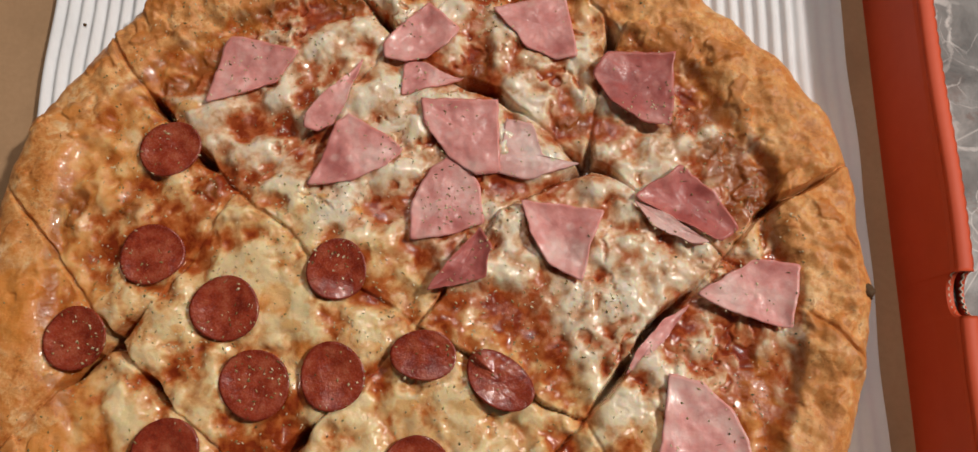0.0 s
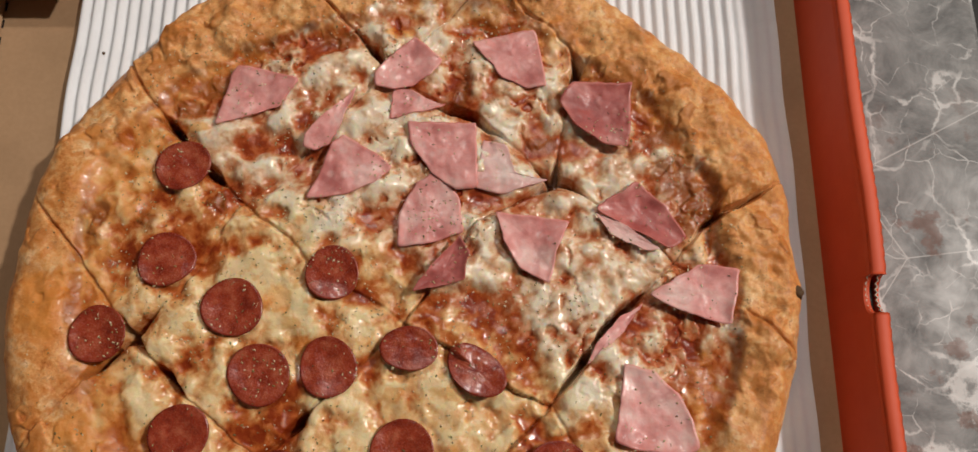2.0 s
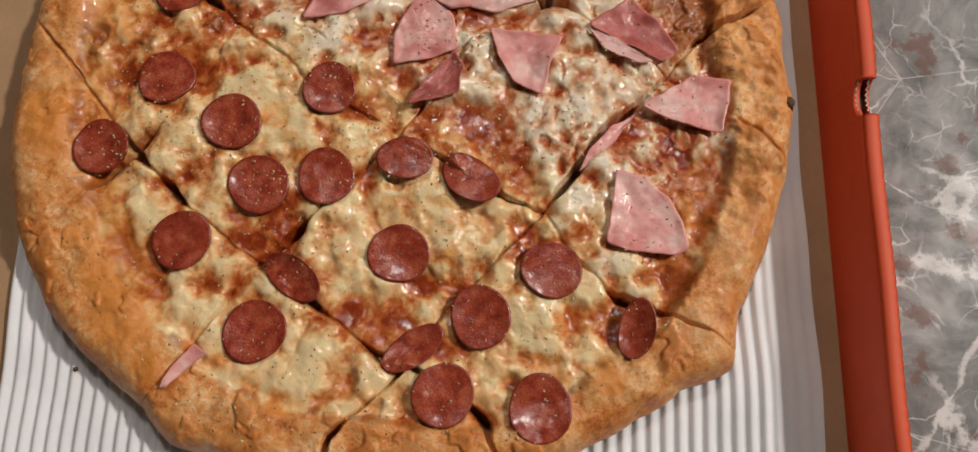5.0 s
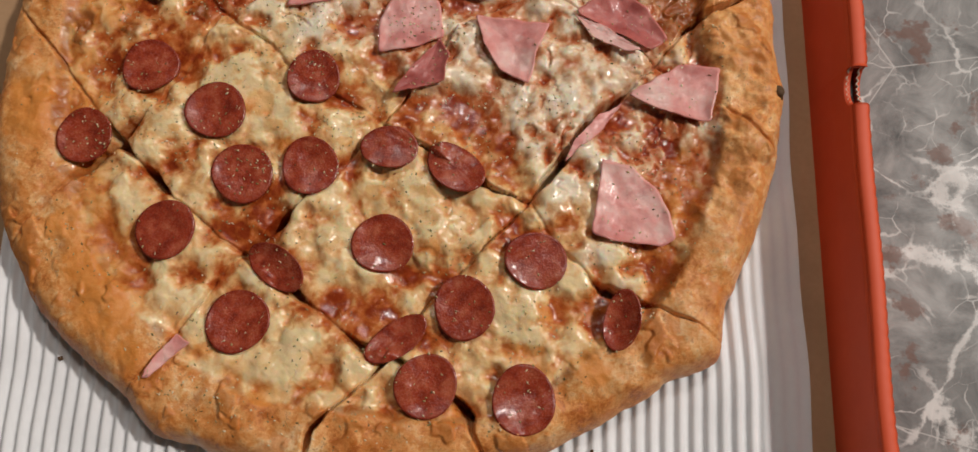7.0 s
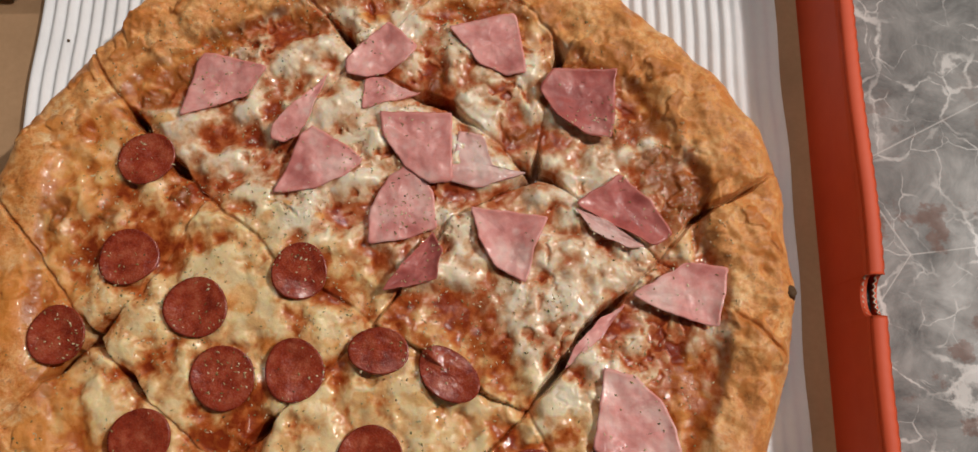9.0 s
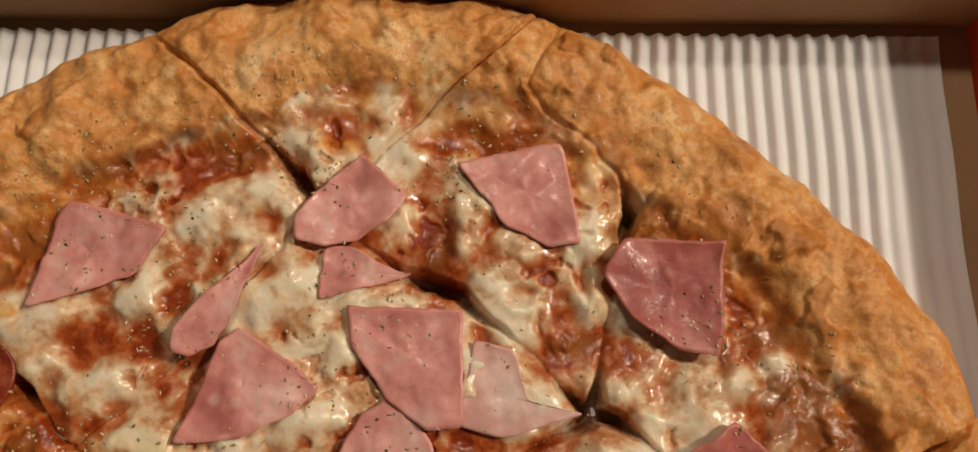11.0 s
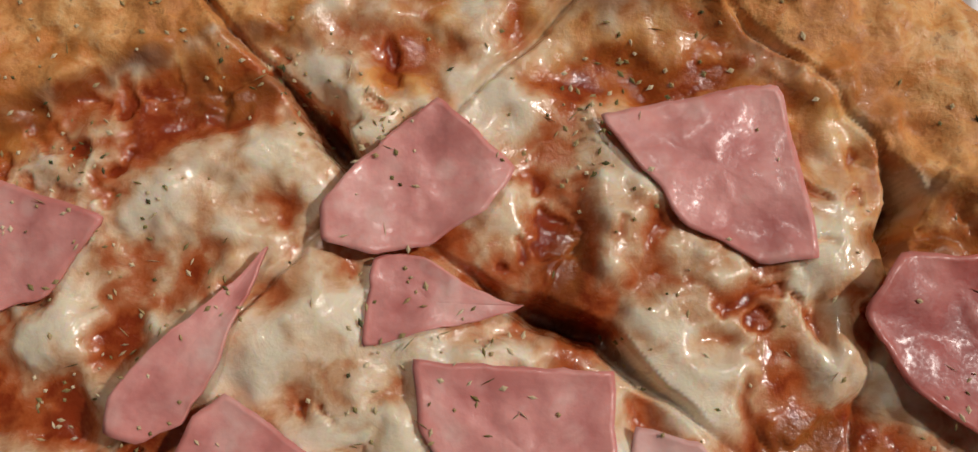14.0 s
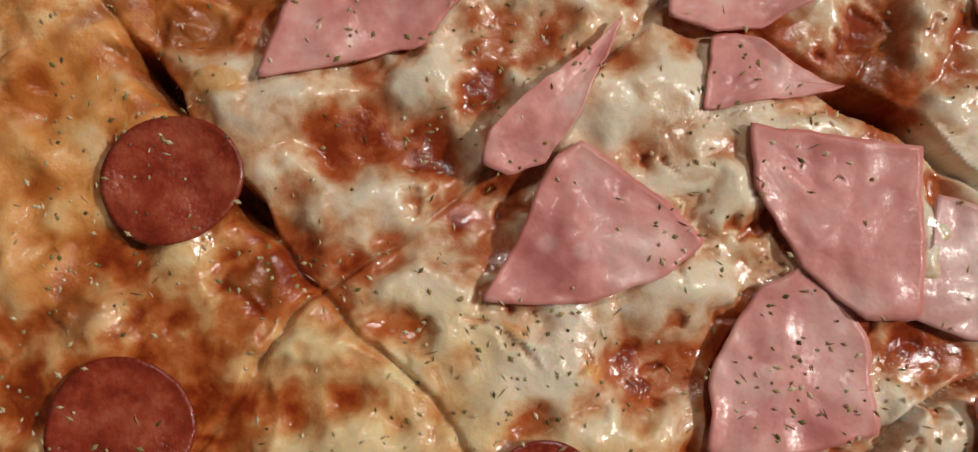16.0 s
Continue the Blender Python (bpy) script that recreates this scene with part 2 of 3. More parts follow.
def value_noise(x, y, cell, seed):
    """Smooth noise from 0 to 1 with the given cell size, for arrays."""
    g = lattice(seed, 128)
    c, s = math.cos(seed * 1.7), math.sin(seed * 1.7)
    u, v = (c * x - s * y) / cell + 1000.0, (s * x + c * y) / cell + 1000.0
    i, j = np.floor(u).astype(int), np.floor(v).astype(int)
    fu, fv = u - i, v - j
    fu, fv = fu * fu * (3 - 2 * fu), fv * fv * (3 - 2 * fv)
    a, b = g[i % 128, j % 128], g[(i + 1) % 128, j % 128]
    c, d = g[i % 128, (j + 1) % 128], g[(i + 1) % 128, (j + 1) % 128]
    return (a * (1 - fu) + b * fu) * (1 - fv) + (c * (1 - fu) + d * fu) * fv


def fbm(x, y, cell, seed, octaves=4):
    total, amp, s = 0.0, 0.5, 0.0
    for k in range(octaves):
        total = total + amp * value_noise(x, y, cell / 2**k, seed + k)
        s += amp
        amp *= 0.55
    return total / s


def step(a, b, x):
    u = np.clip((x - a) / (b - a), 0, 1)
    return u * u * (3 - 2 * u)


# ---- pizza: cuts, outline, masks and height, all in millimetres ----
LINER_TOP = 6.5
RIM = (223, 223, 228, 229, 227, 222, 219, 219, 221, 223, 224, 220, 218, 220, 221, 217, 220, 218, 214, 213, 214, 214, 213, 211, 212, 211, 211, 212, 211, 209, 205, 204, 209, 204, 204, 205, 206, 207, 207, 208, 210, 213, 217, 229, 218, 218, 219, 221)
# radius at which the toppings end and the bare crust begins, every ten degrees
TOPPED = (185, 180, 186, 182, 179, 172, 176, 179, 175, 176, 168, 167, 167, 169, 174, 178, 180, 174, 170, 168, 165, 164, 164, 167, 168, 165, 165, 169, 174, 182, 186, 182, 187, 185, 182, 183)
CUTS_DOWN = (
    ((-98, 220), (-70, 194), (-22, 151), (3, 121), (24, 107), (43, 102), (85, 64), (98, 58), (151, 18), (228, -45)),
    ((-190, 178), (-155, 129), (-128, 92), (-87, 50), (-60, 31), (-44, 13), (-11, -5), (7, -19), (28, -30), (73, -56), (87, -60), (100, -85), (122, -105), (150, -115), (190, -135)),
    ((-225, 80), (-182, 30), (-139, -25), (-106, -57), (-69, -85), (-33, -109), (-3, -134), (20, -143), (52, -163), (72, -205)),
)
CUTS_UP = (
    ((-30, -205), (-22, -177), (8, -149), (35, -114), (63, -85), (87, -59), (118, -18), (151, 14), (170, 37), (204, 56), (232, 70)),
    ((-140, -180), (-105, -147), (-71, -95), (-46, -71), (-30, -55), (7, -19), (48, 39), (88, 59), (97, 110), (104, 130), (96, 144), (80, 162), (66, 175), (84, 216)),
    ((-213, -105), (-185, -82), (-142, -31), (-114, -3), (-86, 46), (-66, 65), (-22, 112), (11, 150), (34, 171), (56, 189), (80, 220)),
)
# where the cuts gape: x, y, reach
GAPES = ((37, 107, 20), (-12, 142, 15), (118, -18, 20), (100, -42, 15), (47, -46, 16), (-43, -98, 18), (10, -130, 16), (90, 60, 14), (-135, -25, 13), (-128, 92, 9), (-46, -71, 8), (54, -166, 11), (130, -110, 13), (-22, -178, 12), (185, 46, 16), (-115, -50, 10), (102, 128, 9), (-150, -38, 10), (-105, 66, 9))
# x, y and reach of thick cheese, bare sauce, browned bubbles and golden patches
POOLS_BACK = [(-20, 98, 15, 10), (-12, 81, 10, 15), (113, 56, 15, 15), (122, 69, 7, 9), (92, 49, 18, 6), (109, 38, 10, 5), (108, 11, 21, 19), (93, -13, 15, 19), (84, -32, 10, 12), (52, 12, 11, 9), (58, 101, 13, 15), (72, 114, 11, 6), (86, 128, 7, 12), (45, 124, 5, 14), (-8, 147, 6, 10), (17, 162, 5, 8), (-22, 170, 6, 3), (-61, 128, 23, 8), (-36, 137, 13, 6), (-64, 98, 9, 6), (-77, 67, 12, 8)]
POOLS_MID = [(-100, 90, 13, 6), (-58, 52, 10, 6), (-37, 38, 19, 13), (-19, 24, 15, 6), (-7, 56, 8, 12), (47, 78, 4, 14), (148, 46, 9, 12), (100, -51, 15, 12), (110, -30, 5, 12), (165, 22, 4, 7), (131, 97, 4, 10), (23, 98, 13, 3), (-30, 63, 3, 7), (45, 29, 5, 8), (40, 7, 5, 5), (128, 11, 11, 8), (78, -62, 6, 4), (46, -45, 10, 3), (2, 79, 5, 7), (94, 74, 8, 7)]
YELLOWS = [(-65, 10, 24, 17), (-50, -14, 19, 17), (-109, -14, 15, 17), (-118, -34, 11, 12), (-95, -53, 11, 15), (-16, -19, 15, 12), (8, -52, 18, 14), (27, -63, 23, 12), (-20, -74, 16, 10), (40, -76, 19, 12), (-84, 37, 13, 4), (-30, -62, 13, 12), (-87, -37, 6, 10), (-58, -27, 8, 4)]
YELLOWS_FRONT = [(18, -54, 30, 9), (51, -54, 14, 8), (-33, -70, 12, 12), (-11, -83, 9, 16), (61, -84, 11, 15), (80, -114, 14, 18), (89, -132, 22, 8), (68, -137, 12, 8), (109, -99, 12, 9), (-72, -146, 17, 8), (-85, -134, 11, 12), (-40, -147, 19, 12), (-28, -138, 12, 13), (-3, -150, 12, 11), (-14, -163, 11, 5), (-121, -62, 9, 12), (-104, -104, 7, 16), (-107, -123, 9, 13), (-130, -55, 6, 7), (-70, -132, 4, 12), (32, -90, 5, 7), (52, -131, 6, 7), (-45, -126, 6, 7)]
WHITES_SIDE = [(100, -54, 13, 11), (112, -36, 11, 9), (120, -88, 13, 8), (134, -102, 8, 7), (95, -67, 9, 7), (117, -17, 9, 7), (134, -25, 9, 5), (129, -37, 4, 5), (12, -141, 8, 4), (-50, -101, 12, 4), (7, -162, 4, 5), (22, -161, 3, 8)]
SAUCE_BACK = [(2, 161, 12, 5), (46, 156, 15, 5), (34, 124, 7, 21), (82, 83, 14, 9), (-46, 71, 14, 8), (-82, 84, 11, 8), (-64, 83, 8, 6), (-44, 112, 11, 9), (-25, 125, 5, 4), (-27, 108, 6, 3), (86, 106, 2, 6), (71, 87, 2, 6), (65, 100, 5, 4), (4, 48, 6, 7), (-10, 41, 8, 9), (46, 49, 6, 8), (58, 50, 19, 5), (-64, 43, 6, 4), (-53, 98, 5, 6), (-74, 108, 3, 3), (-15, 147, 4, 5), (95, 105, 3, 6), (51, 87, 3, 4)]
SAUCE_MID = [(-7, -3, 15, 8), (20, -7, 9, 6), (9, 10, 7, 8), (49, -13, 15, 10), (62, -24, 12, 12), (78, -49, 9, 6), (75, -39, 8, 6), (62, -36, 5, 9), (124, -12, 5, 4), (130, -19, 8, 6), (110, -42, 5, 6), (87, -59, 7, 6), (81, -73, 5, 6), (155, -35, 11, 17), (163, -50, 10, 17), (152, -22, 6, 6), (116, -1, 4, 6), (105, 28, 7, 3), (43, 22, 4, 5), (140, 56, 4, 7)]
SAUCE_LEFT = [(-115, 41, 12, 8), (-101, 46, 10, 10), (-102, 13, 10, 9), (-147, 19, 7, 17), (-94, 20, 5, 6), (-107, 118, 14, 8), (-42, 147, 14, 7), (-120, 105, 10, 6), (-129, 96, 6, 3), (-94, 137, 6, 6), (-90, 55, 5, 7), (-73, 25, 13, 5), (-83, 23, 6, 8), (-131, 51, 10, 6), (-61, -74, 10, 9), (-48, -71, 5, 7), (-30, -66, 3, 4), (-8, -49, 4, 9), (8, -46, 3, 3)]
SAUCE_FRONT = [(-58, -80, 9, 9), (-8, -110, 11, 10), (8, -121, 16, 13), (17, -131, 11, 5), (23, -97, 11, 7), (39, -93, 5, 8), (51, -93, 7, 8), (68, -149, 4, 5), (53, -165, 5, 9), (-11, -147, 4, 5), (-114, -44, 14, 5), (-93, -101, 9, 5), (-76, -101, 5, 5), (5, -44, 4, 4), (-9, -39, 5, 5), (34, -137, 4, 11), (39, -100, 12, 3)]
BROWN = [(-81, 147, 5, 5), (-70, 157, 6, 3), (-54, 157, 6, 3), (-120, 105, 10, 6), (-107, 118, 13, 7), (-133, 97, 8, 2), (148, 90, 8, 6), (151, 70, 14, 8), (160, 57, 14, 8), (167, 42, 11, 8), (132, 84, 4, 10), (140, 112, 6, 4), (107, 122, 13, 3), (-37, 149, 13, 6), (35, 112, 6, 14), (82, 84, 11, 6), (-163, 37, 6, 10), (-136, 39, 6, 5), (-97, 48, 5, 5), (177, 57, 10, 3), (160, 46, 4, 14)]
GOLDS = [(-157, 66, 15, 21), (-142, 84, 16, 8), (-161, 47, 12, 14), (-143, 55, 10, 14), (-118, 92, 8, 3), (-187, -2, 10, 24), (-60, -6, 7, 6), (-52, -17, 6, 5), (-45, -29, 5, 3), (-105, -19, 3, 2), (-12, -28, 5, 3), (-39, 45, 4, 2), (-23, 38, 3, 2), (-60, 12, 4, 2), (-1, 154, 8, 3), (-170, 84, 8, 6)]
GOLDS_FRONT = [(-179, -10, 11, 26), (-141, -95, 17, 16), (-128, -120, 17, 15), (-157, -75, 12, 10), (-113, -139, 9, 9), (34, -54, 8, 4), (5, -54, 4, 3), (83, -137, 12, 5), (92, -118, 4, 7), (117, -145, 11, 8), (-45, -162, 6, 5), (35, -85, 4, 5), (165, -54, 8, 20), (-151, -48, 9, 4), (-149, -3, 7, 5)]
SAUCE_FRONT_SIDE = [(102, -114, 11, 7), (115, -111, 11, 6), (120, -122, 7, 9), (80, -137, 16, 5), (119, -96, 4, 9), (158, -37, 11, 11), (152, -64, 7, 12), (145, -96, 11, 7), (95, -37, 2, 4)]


def round_table(values, x, y):
    """A smooth closed run of radii, read at the bearing of each point."""
    v = np.array(values, float)
    a = (np.arctan2(y, x) / (2 * np.pi)) % 1.0 * len(v)
    i = np.floor(a).astype(int) % len(v)
    f = a - np.floor(a)
    f = f * f * (3 - 2 * f)
    return v[i] * (1 - f) + v[(i + 1) % len(v)] * f


def rim_radius(x, y):
    return round_table(RIM, x, y) + 3.0 * (fbm(x, y, 14, 71, 3) - 0.5)


def cut_distance(line, x, y):
    """Signed distance from a cut, positive above it."""
    p = np.array(line, float)
    best, sign = np.full(np.shape(x), 1e9), np.ones(np.shape(x))
    for a, b in zip(p[:-1], p[1:]):
        d = b - a
        u = np.clip(((x - a[0]) * d[0] + (y - a[1]) * d[1]) / (d @ d), 0, 1)
        ex, ey = x - a[0] - u * d[0], y - a[1] - u * d[1]
        dist = np.hypot(ex, ey)
        near = dist < best
        best = np.where(near, dist, best)
        sign = np.where(near, np.sign(d[0] * ey - d[1] * ex), sign)
    return best * sign


def spots(x, y, *lists):
    out = np.zeros(np.shape(x))
    for cx, cy, rx, ry in itertools.chain(*lists):
        near = np.abs(x - cx) < 2.2 * rx + 6
        near &= np.abs(y - cy) < 2.2 * ry + 6
        u = ((x[near] - cx) / rx) ** 2 + ((y[near] - cy) / ry) ** 2
        out[near] = np.maximum(out[near], np.exp(-0.7 * u**1.6))
    return out


def pizza_field(x, y, cuts=True):
    """Height in mm over the table, and the masks and the piece's number, at points in mm."""
    x, y = np.asarray(x, float), np.asarray(y, float)
    wx, wy = x + 5 * (fbm(x, y, 18, 11) - 0.5), y + 5 * (fbm(x, y, 18, 12) - 0.5)
    r, rim = np.hypot(x, y), rim_radius(x, y)
    down = [cut_distance(c, wx, wy) for c in CUTS_DOWN]
    up = [cut_distance(c, wx, wy) for c in CUTS_UP]
    piece = sum((d > 0).astype(int) for d in down) + 4 * sum((d > 0).astype(int) for d in up)
    in_rim = rim - r
    width = np.maximum(rim - round_table(TOPPED, x, y) + 12 * (fbm(x, y, 26, 5, 3) - 0.5), 12)
    crust = step(width + 3, width - 6, in_rim)
    # a ragged warp, so that no patch keeps a clean outline
    vx, vy = x + 9 * (fbm(x, y, 9, 13, 3) - 0.5), y + 9 * (fbm(x, y, 9, 14, 3) - 0.5)
    ham_side = step(-30, 30, y + 0.55 * x - 10)
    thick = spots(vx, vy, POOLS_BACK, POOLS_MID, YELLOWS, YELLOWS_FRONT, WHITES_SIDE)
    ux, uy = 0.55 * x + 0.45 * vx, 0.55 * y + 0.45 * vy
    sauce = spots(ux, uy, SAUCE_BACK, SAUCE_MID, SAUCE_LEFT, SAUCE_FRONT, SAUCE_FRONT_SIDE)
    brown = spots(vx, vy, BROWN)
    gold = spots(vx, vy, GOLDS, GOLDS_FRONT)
    near_rim = step(34, 2, in_rim - width)
    clot, grain = fbm(vx, vy, 8, 36, 3) - 0.5, fbm(vx, vy, 3.2, 39, 2) - 0.5
    # strands of melted cheese, drawn out where it lies thin
    strand = 1 - np.abs(2 * fbm(wx * 1.5 + 0.5 * wy, wy * 0.8, 9, 33, 2) - 1) * 3.2
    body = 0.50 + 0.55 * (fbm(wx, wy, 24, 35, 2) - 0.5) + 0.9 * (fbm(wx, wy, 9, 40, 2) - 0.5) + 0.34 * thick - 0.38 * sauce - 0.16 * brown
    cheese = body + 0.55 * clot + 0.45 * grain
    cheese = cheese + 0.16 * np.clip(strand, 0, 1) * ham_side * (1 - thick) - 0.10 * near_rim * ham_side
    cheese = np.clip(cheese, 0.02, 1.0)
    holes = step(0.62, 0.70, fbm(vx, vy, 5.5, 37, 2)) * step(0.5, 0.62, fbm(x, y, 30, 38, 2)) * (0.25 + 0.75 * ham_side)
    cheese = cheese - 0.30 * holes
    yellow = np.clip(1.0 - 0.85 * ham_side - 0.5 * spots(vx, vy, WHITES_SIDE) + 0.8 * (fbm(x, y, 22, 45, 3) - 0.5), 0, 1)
    toast = 0.9 * brown + 0.5 * near_rim * step(0.42, 0.62, fbm(x, y, 13, 47, 3)) * (1 - thick)
    blister = step(0.57, 0.66, fbm(vx, vy, 10, 67, 2)) * step(0.42, 0.58, fbm(x, y, 34, 68, 2))
    toast = np.maximum(toast, crust * (0.75 * blister + 0.5 * step(0.52, 0.66, fbm(vx, vy, 15, 69, 4))))
    toast = np.maximum(toast, 0.7 * step(6, 1, np.abs(in_rim - width)) * step(0.45, 0.62, fbm(x, y, 16, 44, 3)))
    left = step(-95, -130, x - 0.15 * y)
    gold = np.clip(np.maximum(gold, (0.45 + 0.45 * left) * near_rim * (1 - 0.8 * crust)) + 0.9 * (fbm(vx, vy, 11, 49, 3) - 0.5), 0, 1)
    # dough, topping and crust heights
    z = 24.0 + 6.0 * (fbm(x, y, 30, 21, 3) - 0.5) + 3.2 * (fbm(wx, wy, 11, 25, 2) - 0.5) + 0.4 * grain
    z = z + 2.8 * step(0.15, 0.9, body) + 1.4 * thick - 1.2 * sauce + 1.8 * brown * step(0.4, 0.7, fbm(vx, vy, 6, 27, 2)) - 1.2 * holes
    u = np.clip(in_rim / (width + 10), 0, 1)
    dome = np.sin(np.pi * u) ** 0.75
    roll = step(width + 10, width - 4, in_rim)
    # the back of the rim is lumpy with baked-on cheese, the front smooth
    lumpy = 0.35 + 0.65 * step(-20, 70, y + 0.5 * x)
    lumps = fbm(wx, wy, 13, 63, 3) - 0.5
    z = z * (1 - roll) + roll * (24.0 + 7.0 * dome + 7.0 * (fbm(x, y, 26, 61, 3) - 0.5) + lumpy * (8.0 * lumps + 1.4 * (fbm(x, y, 4.5, 66, 2) - 0.5)) + 1.4 * blister)
    z = z - 2.0 * step(6, 0, np.abs(in_rim - width - 2)) * step(0.42, 0.6, fbm(x, y, 30, 64, 2))
    wall = np.sqrt(np.clip(1 - (1 - np.clip(in_rim, 0, 15) / 15.0) ** 2.4, 0, 1))
    z = LINER_TOP + 1.0 + (z - LINER_TOP - 1.0) * wall
    jitter = np.random.RandomState(8).rand(16) - 0.5
    z = z + 3.0 * jitter[piece] * wall
    z = z + np.where(piece == PROUD, 3.0, 0.0) * wall
    cut = np.zeros(np.shape(x))
    if not cuts:
        return z
    gape = np.zeros(np.shape(x))
    for gx, gy, reach in GAPES:
        gape = np.maximum(gape, np.exp(-(((x - gx) ** 2 + (y - gy) ** 2) / reach**2) ** 1.5))
    gape = gape * (0.7 + 0.6 * (fbm(x, y, 10, 83, 2) - 0.2)) * (1 - 0.5 * crust)
    sealed = step(0.45, 0.6, fbm(x, y, 26, 84, 2)) * (1 - gape)
    for d in down + up:
        half = 0.2 + 2.4 * gape
        g = np.clip(1 - np.maximum(np.abs(d) - 0.4 * half, 0) / (0.7 * half + 1.3), 0, 1)
        g = g * g * (3 - 2 * g)
        depth = np.clip(0.15 + 0.75 * gape - 0.09 * sealed, 0, 0.92)
        z = z - (z - LINER_TOP - 2.0) * depth * g
        z = z - 1.6 * step(9, 0, np.abs(d)) * (0.4 + gape) * (1 - crust)
        # mask for the painted shade, strongest in the middle of a gaping cut
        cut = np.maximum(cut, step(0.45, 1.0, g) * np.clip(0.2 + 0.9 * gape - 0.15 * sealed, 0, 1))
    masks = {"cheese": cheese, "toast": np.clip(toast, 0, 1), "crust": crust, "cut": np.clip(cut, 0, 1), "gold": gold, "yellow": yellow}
    return z, masks, piece


def piece_at(x, y):
    return int(sum(cut_distance(c, np.float64(x), np.float64(y)) > 0 for c in CUTS_DOWN) + 4 * sum(cut_distance(c, np.float64(x), np.float64(y)) > 0 for c in CUTS_UP))


PROUD = piece_at(80, 10)
PITCH = 0.68


def build_pizza():
    pizza = tagged(new("pizza"), "round pizza cut in squares, half ham half pepperoni", "pizza")
    n = int(228 / PITCH)
    g = np.arange(-n, n + 1) * PITCH
    x, y = np.meshgrid(g, g, indexing="ij")
    r, rim = np.hypot(x, y), rim_radius(x, y)
    over = r > rim
    k = np.where(over, rim / np.maximum(r, 1e-6), 1.0)
    sx, sy = x * k, y * k
    z, masks, piece = pizza_field(sx, sy)
    z = np.where(over, LINER_TOP + 0.2, z)
    keep = r < rim + PITCH * 1.05
    side = 2 * n + 1
    idx = np.arange(side * side).reshape(side, side)
    a, b, c, d = idx[:-1, :-1], idx[1:, :-1], idx[1:, 1:], idx[:-1, 1:]
    ok = keep[:-1, :-1] & keep[1:, :-1] & keep[1:, 1:] & keep[:-1, 1:]
    quads = np.stack([a[ok], b[ok], c[ok], d[ok]], 1)
    owner = piece[:-1, :-1][ok]
    shell = masks["crust"][:-1, :-1][ok] > 0.5
    xyz = np.stack([sx, sy, z], -1).reshape(-1, 3) * 0.001
    gx, gy = np.gradient(z, PITCH)
    normals = np.stack([-gx, -gy, np.ones_like(gx)], -1).reshape(-1, 3)
    normals /= np.linalg.norm(normals, axis=1)[:, None]

    def sheet(name, q, parent, label):
        used, inv = np.unique(q, return_inverse=True)
        inv = inv.reshape(-1, 4)
        me = bpy.data.meshes.new(name)
        me.vertices.add(len(used))
        me.vertices.foreach_set("co", xyz[used].ravel())
        me.loops.add(inv.size)
        me.loops.foreach_set("vertex_index", inv.ravel().astype(np.int32))
        me.polygons.add(len(inv))
        me.polygons.foreach_set("loop_start", np.arange(0, inv.size, 4, dtype=np.int32))
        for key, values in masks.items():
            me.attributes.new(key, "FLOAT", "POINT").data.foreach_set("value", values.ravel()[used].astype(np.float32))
        me.update(calc_edges=True)
        me.shade_smooth()
        me.normals_split_custom_set_from_vertices(normals[used].tolist())
        me.materials.append(PIZZA)
        ob = new(name, me)
        ob.parent = parent
        return tagged(ob, label=label)

    for p in range(16):
        mine = owner == p
        if mine.sum() < 40:
            continue
        inner = quads[mine & ~shell]
        outer = quads[mine & shell]
        if len(inner) > 40:
            top = sheet("slice", inner, pizza, "")
            if len(outer) > 40:
                sheet("crust", outer, top, "golden brown baked crust")
        elif len(outer):
            sheet("slice", outer, pizza, "all crust piece")
    return pizza


build_pizza()


# ---- toppings ----
TOPPINGS = []


def outline_of(points, n=72, round_=0.14):
    """A closed outline through the corners, slightly rounded, as n points."""
    p = np.array(points, float)
    seg = np.roll(p, -1, 0) - p
    lens = np.hypot(seg[:, 0], seg[:, 1])
    total, out = lens.sum(), []
    for s in np.arange(n) * total / n:
        i = 0
        while s > lens[i]:
            s -= lens[i]
            i += 1
        out.append(p[i] + seg[i] * s / lens[i])
    out = np.array(out)
    for _ in range(2):
        out = out * (1 - 2 * round_ * 0.5) + round_ * 0.5 * (np.roll(out, 1, 0) + np.roll(out, -1, 0))
    x, y = out[:, 0].copy(), out[:, 1].copy()
    out[:, 0] += 2.2 * (fbm(x, y, 7, 95, 3) - 0.5)
    out[:, 1] += 2.2 * (fbm(x, y, 7, 96, 3) - 0.5)
    return out


